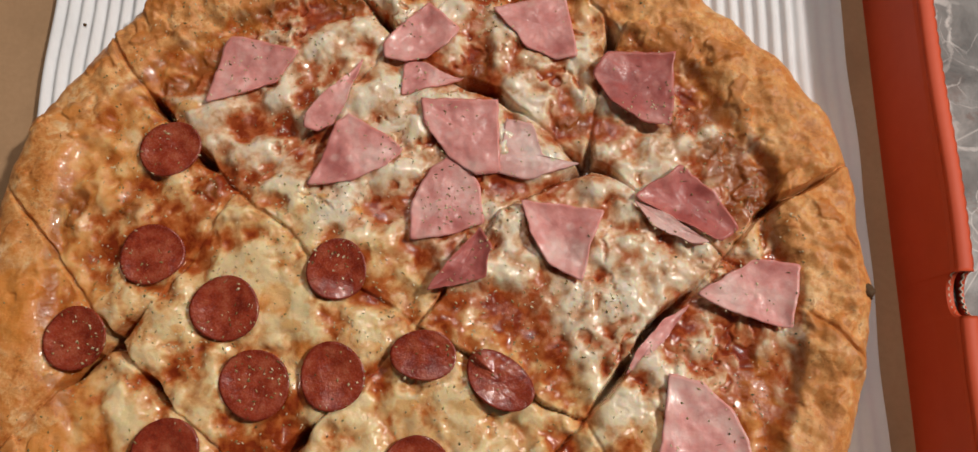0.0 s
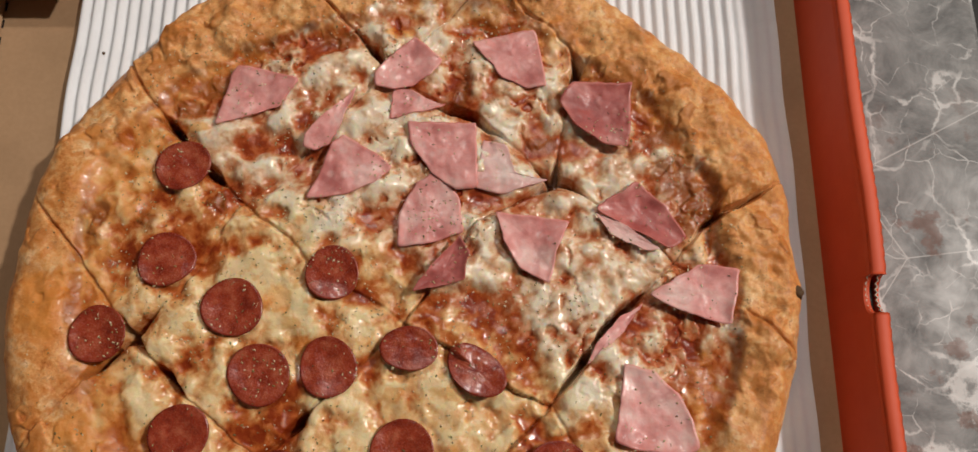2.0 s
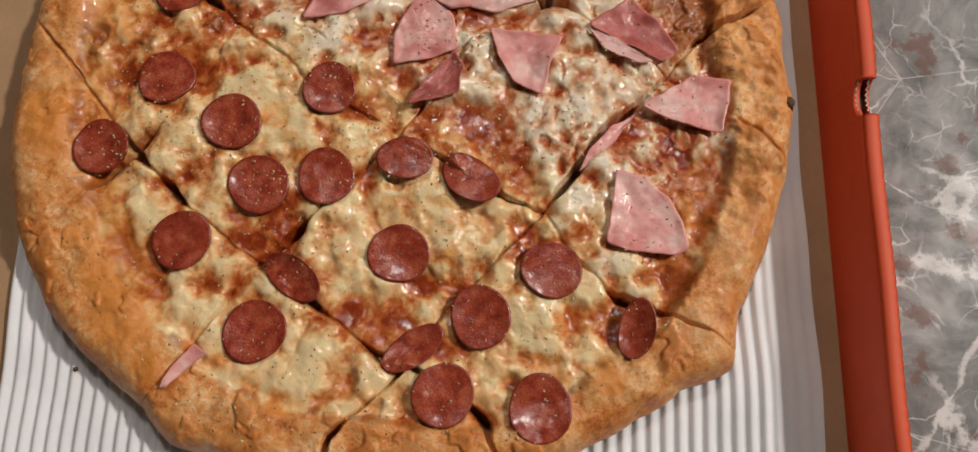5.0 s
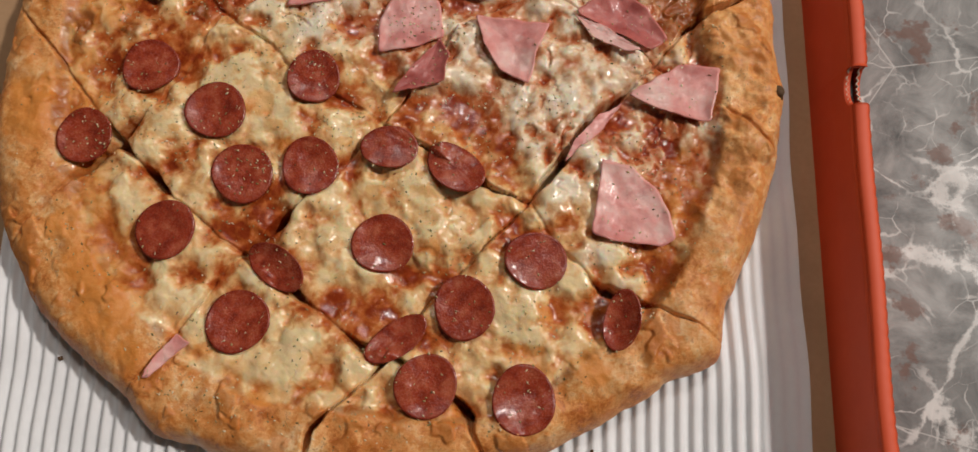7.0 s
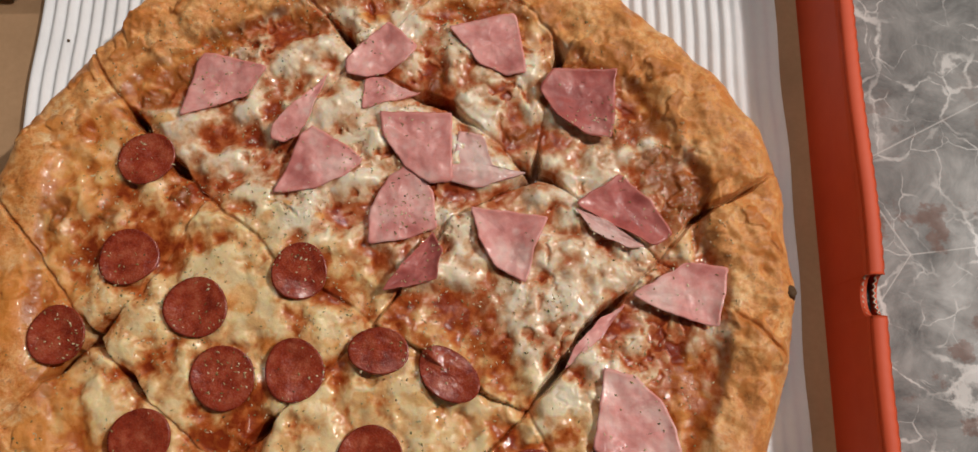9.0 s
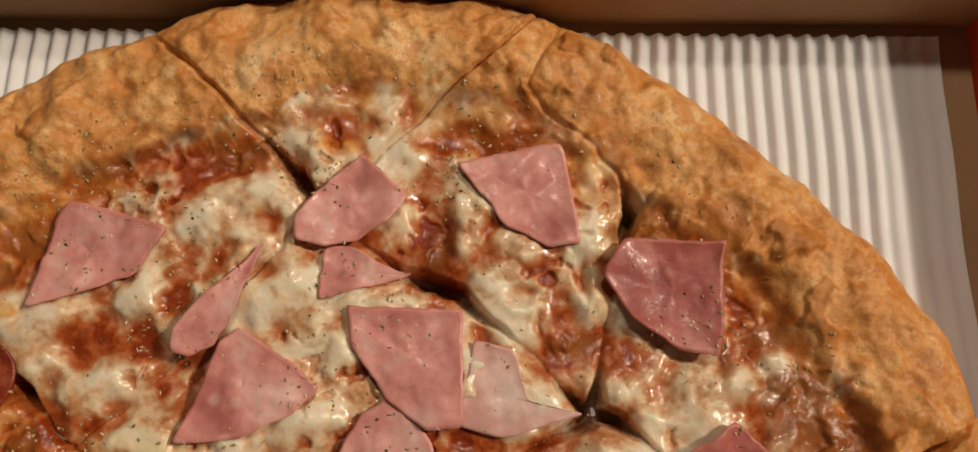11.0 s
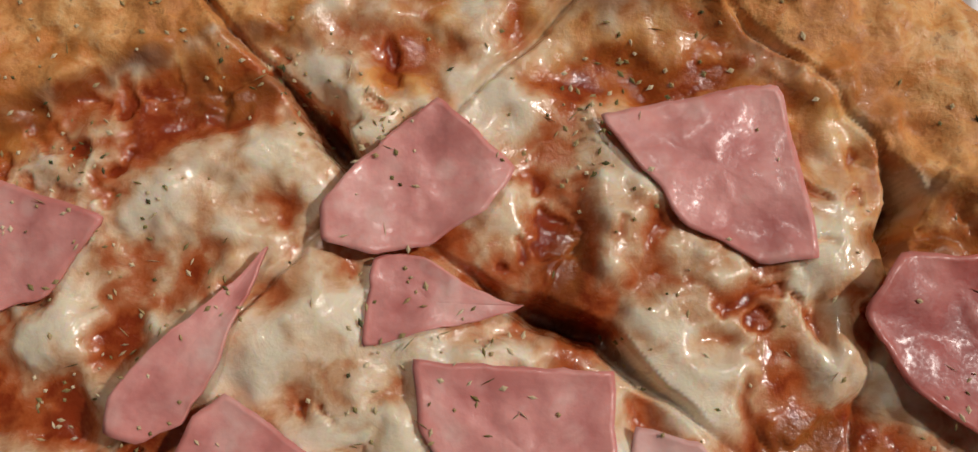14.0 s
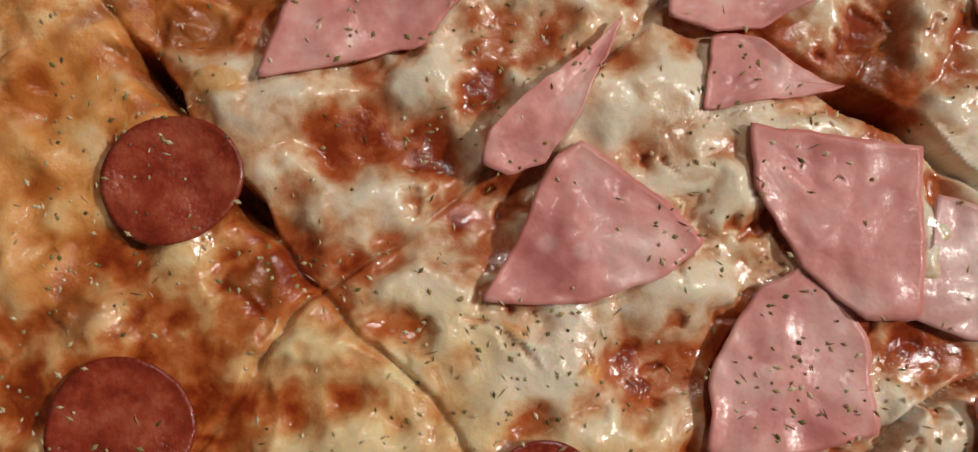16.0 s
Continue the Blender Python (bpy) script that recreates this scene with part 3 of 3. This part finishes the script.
def slab(name, outline, mat, thick, lift, seed, sag=0.55, tilt=(0.0, 0.0), cup=0.0, wave=1.0, rings=12, clear=False):
    """A thin slice of meat in mm, laid over the pizza: it follows the big forms below and bridges the small ones."""
    c = outline.mean(0)
    n = len(outline)
    fr = np.linspace(0, 1, rings + 1)[1:] ** 0.85
    pts = np.concatenate([[c]] + [c + (outline - c) * f for f in fr])
    edge = np.concatenate([[0.0]] + [np.full(n, f) for f in fr])
    zs = np.zeros(len(pts))
    for k in range(9):
        reach = 0 if k == 8 else (3.5, 6.0)[k % 2]
        zs += pizza_field(pts[:, 0] + reach * math.cos(k * math.pi / 4), pts[:, 1] + reach * math.sin(k * math.pi / 4), False) / 9
    under = pizza_field(pts[:, 0], pts[:, 1], False)
    mean = np.median(zs)
    zs = mean + sag * (zs - mean)
    zs = mean + 4 * np.tanh((zs - mean) / 4)
    zs = zs + lift + tilt[0] * (pts[:, 0] - c[0]) + tilt[1] * (pts[:, 1] - c[1]) + cup * edge**2
    zs = zs + wave * 2.2 * (fbm(pts[:, 0], pts[:, 1], 11, seed, 3) - 0.5) + wave * 1.2 * edge**3 * (fbm(pts[:, 0], pts[:, 1], 7, seed + 5, 2) - 0.3)
    if clear:
        zs = np.maximum(zs, under + 0.2 - thick)
    m = len(pts)
    top = np.column_stack([pts, zs + thick])
    low = np.column_stack([pts, zs])
    low[-n:, :2] = c + (outline - c) * 0.985
    faces = []
    for j in range(n):
        k = (j + 1) % n
        faces.append((0, 1 + j, 1 + k))
        faces.append((m, m + 1 + k, m + 1 + j))
        for q in range(rings - 1):
            a, b = 1 + q * n, 1 + (q + 1) * n
            faces.append((a + j, b + j, b + k, a + k))
            faces.append((m + a + j, m + a + k, m + b + k, m + b + j))
        e = 1 + (rings - 1) * n
        faces.append((e + j, m + e + j, m + e + k, e + k))
    ob = mesh_object(name, np.vstack([top, low]) * 0.001, faces, mat)
    ob.data.attributes.new("edge", "FLOAT", "POINT").data.foreach_set("value", np.concatenate([np.clip((edge - 0.8) * 5, 0, 1)] * 2).astype(np.float32))
    TOPPINGS.append((outline, c, pts, zs + thick))
    return ob


def pepperoni(x, y, rx, ry, label="glossy red pepperoni slice on melted cheese", tilt=(0, 0), lift=0.6, cup=0.8, seed=0, turn=0.0):
    a = np.arange(56) * 2 * np.pi / 56
    w = 1 + 0.035 * np.sin(2 * a + seed) + 0.02 * np.sin(3 * a + 2 * seed)
    c, s = math.cos(radians(turn)), math.sin(radians(turn))
    out = np.column_stack([x + w * (c * rx * np.cos(a) - s * ry * np.sin(a)), y + w * (s * rx * np.cos(a) + c * ry * np.sin(a))])
    ob = slab("pepperoni_slice", out, PEPPERONI, 1.5, lift, 200 + seed, 0.5, tilt, cup, 0.6, clear=True)
    return tagged(ob, label, "pepperoni", "pepperoni slices on the pizza")


def ham(points, label="pink cooked ham piece dusted with oregano", tilt=(0, 0), lift=0.8, cup=0.3, seed=0, sag=0.5, meat=None):
    ob = slab("ham_piece", outline_of(points), meat or HAM, 1.3, lift, 300 + seed, sag, tilt, cup, 1.45)
    return tagged(ob, label, "ham", "ham pieces on the pizza")


for i, (x, y, rx, ry) in enumerate(((-119, 69, 15.5, 14.5), (-122, 15, 15.3, 15.3), (-83, -11, 16, 16), (-66, -46, 16.3, 16.3), (-30, -42, 15.5, 15.5), (-31, 8, 14.8, 14.3), (-104, -77, 15.9, 15.6), (-62, -124, 16, 16.6), (10, -83, 15.8, 15.8), (89, -92, 15.6, 14.9), (53, -116, 15.6, 16.3), (83, -161, 16, 16.6), (35, -155, 16, 15.6))):
    pepperoni(x, y, rx, ry, seed=i)
pepperoni(-152, -26, 14.8, 15.5, "curled pepperoni slice with sauce by the crust", (0.08, 0.04), 1.6, 1.5, 20)
pepperoni(12, -32, 15, 12, "pepperoni slice tucked under a neighbouring slice", (0, -0.08), 1.7, 0.5, 21)
pepperoni(47, -43, 17.5, 11.5, "dark pepperoni slice sunk into a cut", (0.05, -0.22), 1.2, 0.3, 22, -33)
pepperoni(131, -122, 9, 15, "pepperoni slice folded up beside the crust", (0.30, 0.05), 2.4, 2.6, 23, -14)
pepperoni(-44, -96, 18, 9.5, "dark pepperoni slice tipped into a cut", (0.28, 0.30), 1.4, 0.8, 24, -36)
pepperoni(19, -132, 18, 9, "large pepperoni slice half under cheese", (0.12, -0.10), 0.2, 0.8, 25, 32)

ham([(-94, 132), (-57, 122), (-68, 105), (-104, 93), (-98, 126)], seed=1)
ham([(-24, 117), (-32, 107), (-43, 97), (-51, 87), (-52, 80), (-45, 78), (-38, 82), (-33, 90), (-28, 104)], "ham sliver curled up on edge", (-0.15, 0.05), 2.0, 0.5, 2)
ham([(8, 150), (25, 135), (20, 126), (7, 118), (-2, 116), (-14, 119), (-14, 126), (-7, 136)], lift=2.0, cup=0.8, seed=3)
ham([(-3, 116), (8, 116), (16, 111), (28, 107), (17, 104), (-4, 98)], "small ham piece partly under cheese", seed=4, lift=0.4)
ham([(41, 147), (60, 152), (78, 154), (80, 149), (85, 118), (75, 116), (59, 125)], seed=5)
ham([(99, 120), (133, 119), (130, 81), (119, 82), (101, 93), (91, 108)], "dark pink ham piece with turned up edges", lift=1.2, cup=3.0, seed=6, meat=HAM_DARK)
ham([(6, 96), (45, 95), (46, 57), (35, 55), (20, 65), (8, 83)], seed=7)
ham([(49, 85), (62, 82), (67, 65), (85, 62), (61, 53), (44, 57)], "pale ham piece half melted into cheese", seed=8, lift=0.3, meat=HAM_PALE)
ham([(-30, 89), (-1, 69), (-9, 60), (-26, 52), (-49, 50), (-42, 65), (-36, 83)], seed=9)
ham([(25, 68), (36, 52), (39, 31), (22, 25), (3, 23), (3, 43), (12, 60)], "ham piece thickly dusted with oregano", seed=10)
ham([(37, 28), (43, 20), (40, 4), (27, 0), (12, -2), (23, 13)], "ham piece folded over with a dark hollow", (0, 0.05), 1.5, 2.4, 11, meat=HAM_DARK)
ham([(56, 42), (96, 37), (89, 18), (85, 2), (70, 10), (61, 25)], seed=12, lift=1.0, cup=1.8)
ham([(133, 60), (148, 47), (160, 28), (150, 22), (110, 44)], "dark browned ham piece", lift=0.8, cup=2.5, seed=13, meat=HAM_DARK)
ham([(110, 42), (127, 35), (144, 21), (135, 21), (118, 30)], "pale ham strip leaning on a darker piece", (-0.05, -0.1), 2.0, 0.5, 14, meat=HAM_PALE)
ham([(164, 14), (186, 11), (179, -19), (159, -13), (137, -3)], seed=15, lift=1.0, cup=1.8)
ham([(123, -39), (137, -42), (150, -54), (157, -67), (159, -81), (152, -84), (130, -82), (117, -78)], seed=16, lift=0.8, cup=2.0)
ham([(134, -8), (121, -25), (104, -40), (108, -31), (122, -15)], "thin ham edge standing in a cut", (0.1, -0.1), 0.5, 0.3, 17)
ham([(-91, -131), (-84, -135), (-103, -153), (-106, -153), (-98, -140)], "thin ham strip poking out by the crust", (0, 0), 1.6, 0.5, 18)


def top_height(x, y):
    """The height of the pizza or of what lies on it, for arrays."""
    z = pizza_field(x, y)[0]
    for out, c, pts, zs in TOPPINGS:
        reach = np.hypot(*(out - c).T).max() + 2
        for i in np.flatnonzero(np.hypot(x - c[0], y - c[1]) < reach):
            d = np.hypot(pts[:, 0] - x[i], pts[:, 1] - y[i])
            k = d.argmin()
            if d[k] < 2.0:
                z[i] = max(z[i], zs[k])
    return z


def flakes(name, count, seed, label):
    rnd = random.Random(seed)
    state = np.random.RandomState(seed)
    a, r = state.rand(count * 4) * 2 * np.pi, 190 * np.sqrt(state.rand(count * 4))
    xs, ys = r * np.cos(a), r * np.sin(a)
    ok = np.flatnonzero(state.rand(count * 4) < 0.1 + 0.9 * step(0.35, 0.7, fbm(xs, ys, 25, 91, 2)) * (0.45 + 0.55 * step(-70, -20, ys)))[:count]
    xs, ys = xs[ok], ys[ok]
    zs = top_height(xs, ys)
    verts, faces = [], []
    for x, y, z in zip(xs, ys, zs + 0.15):
        l, w, h = rnd.uniform(0.35, 1.15), rnd.uniform(0.22, 0.6), rnd.uniform(0.1, 0.4)
        if rnd.random() < 0.07:
            l, w = rnd.uniform(1.2, 2.2), 0.13
        t = rnd.uniform(0, math.pi)
        ux, uy = math.cos(t), math.sin(t)
        k = len(verts)
        for p, q, e in ((-l, 0, 0), (0, -w, h * 0.3), (l, 0, h * 0.6), (0, w, h * 0.3), (0, 0, h + 0.15)):
            verts.append(((x + p * ux - q * uy) * 0.001, (y + p * uy + q * ux) * 0.001, (z + e) * 0.001))
        faces += [(k, k + 1, k + 4), (k + 1, k + 2, k + 4), (k + 2, k + 3, k + 4), (k + 3, k, k + 4)]
    ob = mesh_object(name, verts, faces, HERB, smooth=False)
    return tagged(ob, label, "herbs", kind="stuff")


flakes("oregano", 3000, 4, "dried green and tan oregano flakes strewn over pizza")


# ---- corrugated paper under the pizza ----
def build_liner():
    x0, x1, y0, y1, pitch = -0.204, 0.229, -0.262, 0.209, 0.0073
    xs = np.arange(x0, x1, pitch / 10)
    ys = np.linspace(y0, y1, 60)
    rows = []
    for y in ys:
        sway = 0.0012 * np.sin(y * 31) + 0.0008 * np.sin(y * 83 + 1)
        s = np.sin(2 * np.pi * (xs - x0) / pitch)
        z = 0.0051 + 0.0013 * np.sign(s) * np.abs(s) ** 0.7
        flat = step(0.006, 0.0, x1 - 0.022 - xs) * 0.75
        z = z * (1 - flat) + 0.0052 * flat
        z = z + 0.003 * step(-0.17, -0.205, xs) * (0.5 + 0.5 * np.sin(y * 9 + 1.2))
        rows.append(np.column_stack([xs + sway * 0.6, np.full(len(xs), y), z]))
    top = np.vstack(rows)
    low = top - (0, 0, 0.0005)
    n, m = len(xs), len(top)
    faces = []
    for j in range(len(ys) - 1):
        for i in range(n - 1):
            a = j * n + i
            faces.append((a, a + 1, a + n + 1, a + n))
            faces.append((m + a, m + a + n, m + a + n + 1, m + a + 1))
    for i in range(n - 1):
        for j in (0, len(ys) - 1):
            a = j * n + i
            faces.append((a, m + a, m + a + 1, a + 1))
    for j in range(len(ys) - 1):
        for i in (0, n - 1):
            a = j * n + i
            faces.append((a, a + n, m + a + n, m + a))
    ob = mesh_object("corrugated_liner", np.vstack([top, low]), faces, PAPER)
    tagged(ob, "white ribbed corrugated paper sheet under the pizza in its box", "liner")


build_liner()


# ---- pizza box ----
def wall_panel(name, path, mat, parent, label="", thick=0.003, notch=None, wavy=0.0):
    """A card panel swept along y: path is its inner profile from foot to top, as (x, z); its top edge may be wavy or notched."""
    ys = np.concatenate([np.linspace(-0.285, 0.214, 300), np.linspace(-0.016, 0.008, 40)])
    ys = np.unique(ys.round(5))
    verts, faces = [], []
    k = 2 * len(path)
    for y in ys:
        dip = 0.0
        if notch:
            u = (y - notch[0]) / notch[1]
            dip = notch[2] * math.sqrt(max(0.0, 1 - u * u))
        dx = 0.0012 * math.sin(y * 17 + 0.6) + 0.0006 * math.sin(y * 47)
        for s in (0, 1):
            for i, (x, z) in enumerate(path):
                f = i / (len(path) - 1)
                zz = z - dip * f
                xx = x + dx * f + s * thick + (wavy * abs(math.sin(math.pi * y / 0.0068)) if s else 0.0) * (f > 0.95)
                verts.append((xx, y, zz))
    for j in range(len(ys) - 1):
        a, b = j * k, (j + 1) * k
        h = len(path)
        for i in range(h - 1):
            faces.append((a + i, b + i, b + i + 1, a + i + 1))
            faces.append((a + h + i, a + h + i + 1, b + h + i + 1, b + h + i))
        faces.append((a + h - 1, b + h - 1, b + 2 * h - 1, a + 2 * h - 1))
        faces.append((a, a + h, b + h, b))
    for a in (0, (len(ys) - 1) * k):
        faces.append([a + i for i in range(len(path))] + [a + 2 * len(path) - 1 - i for i in range(len(path))])
    return mesh_object(name, verts, faces, mat, parent, label, smooth=False)


def build_box():
    box = tagged(new("pizza_box"), "open cardboard pizza box, orange printed walls and brown inside, on table", "pizza box")
    part("bottom", box_bm((-0.30, -0.29, 0.0004), (0.255, 0.226, 0.0028)), KRAFT, box, "plain brown cardboard floor")
    notch = (-0.0045, 0.0098, 0.0072)
    wall_panel("inner_wall", [(0.2415, 0.0028), (0.2425, 0.015), (0.2435, 0.03), (0.2450, 0.0445), (0.2462, 0.0466)], ORANGE, box, "orange folded inner wall panel", 0.0016, notch)
    wall_panel("outer_wall", [(0.2508, 0.0), (0.2510, 0.02), (0.2512, 0.040), (0.2512, 0.0456)], ORANGE, box, "orange outer wall panel", 0.0018, notch)
    # the fold over the top, missing at the tab slot
    for lo, hi in ((-0.285, -0.0143), (0.0053, 0.214)):
        ys = np.linspace(lo, hi, int((hi - lo) / 0.0017) + 2)
        prof = [(0.2458, 0.0462), (0.2470, 0.0475), (0.2490, 0.0480), (0.2520, 0.0476), (0.2538, 0.0462)]
        verts, faces = [], []
        for y in ys:
            dx = 0.0012 * math.sin(y * 17 + 0.6) + 0.0006 * math.sin(y * 47)
            for i, (x, z) in enumerate(prof):
                w = 0.0005 * abs(math.sin(math.pi * y / 0.0068)) * (i / 4)
                verts.append((x + dx + w, y, z))
            verts.append((0.2498 + dx, y, 0.0440))
        for j in range(len(ys) - 1):
            for i in range(6):
                a, b = j * 6 + i, j * 6 + (i + 1) % 6
                faces.append((a, b, b + 6, a + 6))
        faces += [tuple(range(6)), tuple(range(len(verts) - 1, len(verts) - 7, -1))]
        mesh_object("top_fold", verts, faces, ORANGE, box, "lighter worn orange fold")
    # raw corrugation that shows in the tab slot
    for x in (0.2457, 0.2508):
        verts, faces = [], []
        n = 64
        for i in range(n + 1):
            y = -0.0145 + 0.0200 * i / n
            u = max(-1.0, min(1.0, (y - notch[0]) / notch[1]))
            z = 0.0462 - notch[2] * math.sqrt(1 - u * u)
            s = 0.0005 * math.sin(2 * math.pi * i / 9)
            for dx in (-0.0003, 0.0003):
                verts += [(x + 0.0012 + s + dx, y, z - 0.001), (x + 0.0012 + s + dx, y, z + 0.0004)]
        for i in range(n):
            a = i * 4
            faces += [(a, a + 4, a + 5, a + 1), (a + 2, a + 3, a + 7, a + 6), (a + 1, a + 5, a + 7, a + 3)]
        mesh_object("flute", verts, faces, CORE, box, "raw corrugated card edge", smooth=False)
    # an added near-black box gives the slot its shade between the panels
    part("slot_shade", box_bm((0.2482, -0.0147, 0.0030), (0.2506, 0.0057, 0.0372)), FLOOR, box, "dark gap deep inside the tab slot")
    # back wall, left wall and the corner flap
    part("back_wall", box_bm((-0.262, 0.2145, 0.0028), (0.2505, 0.2180, 0.047), 0.0006), KRAFT, box, "brown cardboard back wall")
    part("back_wall_outer", box_bm((-0.30, 0.2195, 0.0), (0.2530, 0.2225, 0.0465), 0.0006), ORANGE, box, "orange outer back panel")
    part("front_wall", box_bm((-0.30, -0.2885, 0.0028), (0.2505, -0.2850, 0.046), 0.0006), KRAFT, box, "brown cardboard front wall")
    bm = box_bm((0, -0.285, 0), (0.003, 0.214, 0.046), 0.0006)
    bmesh.ops.transform(bm, matrix=pose(-0.257, 0, 0.0028, 0, -42, 0), verts=bm.verts)
    part("side_wall", bm, KRAFT, box, "brown cardboard wall leaning outwards")
    bm = box_bm((-0.262, 0.178, 0.0), (-0.205, 0.2135, 0.0025), 0.0005)
    bmesh.ops.transform(bm, matrix=Matrix.Translation((0, 0, 0.012)), verts=bm.verts)
    bmesh.ops.rotate(bm, cent=(0, 0.2135, 0.012), matrix=Matrix.Rotation(radians(-18), 3, "X"), verts=bm.verts)
    part("corner_flap", bm, KRAFT, box, "folded brown corner flap")
    for i in range(40):
        y = -0.27 + 0.0122 * i
        part("slit", box_bm((-0.2555, y, 0.00285), (-0.2543, y + 0.006, 0.0031)), FLOOR, box, "short dark slit along the fold")
    return box


build_box()

# burnt bubble on the rim
bm = bmesh.new()
bmesh.ops.create_icosphere(bm, subdivisions=3, radius=0.0042)
for v in bm.verts:
    v.co *= 0.9 + 0.3 * noise.noise(v.co * 400)
    v.co.z *= 1.2
bmesh.ops.translate(bm, vec=(0.2165, -0.0005, 0.0255), verts=bm.verts)
part("burnt_bubble", bm, CRUMB, bpy.data.objects["pizza"], "dark burnt bubble on the crust", smooth=True)

# crumbs on the paper
for x, y, s in ((-0.186, 0.150, 0.0013), (-0.196, 0.105, 0.0012), (-0.163, -0.143, 0.0017), (0.118, -0.186, 0.0011)):
    bm = bmesh.new()
    bmesh.ops.create_icosphere(bm, subdivisions=2, radius=s)
    for v in bm.verts:
        v.co *= 0.75 + 0.5 * noise.noise(v.co * 900 + Vector((x * 50, y * 50, 0)))
    bmesh.ops.translate(bm, vec=(x, y, 0.0062 + s * 0.4), verts=bm.verts)
    tagged(part("crumb", bm, CRUMB, smooth=True), "tiny dark toasted crumb on the corrugated paper", "crumb", "crumbs on the paper")

# ---- table and room ----
table = tagged(new("table"), "polished grey marble table with white veins and dark legs", "table")
part("tabletop", box_bm((-0.75, -0.7, -0.03), (0.358, 0.75, 0.0), 0.006), MARBLE, table, "polished grey marble slab")
for x in (-0.65, 0.28):
    for y in (-0.6, 0.65):
        part("leg", box_bm((x - 0.025, y - 0.025, -0.75), (x + 0.025, y + 0.025, -0.03), 0.003), FLOOR, table)
tagged(part("floor", box_bm((-2.5, -2.5, -0.80), (2.5, 2.5, -0.75)), FLOOR), "dark floor beside the table", "floor", kind="structure")
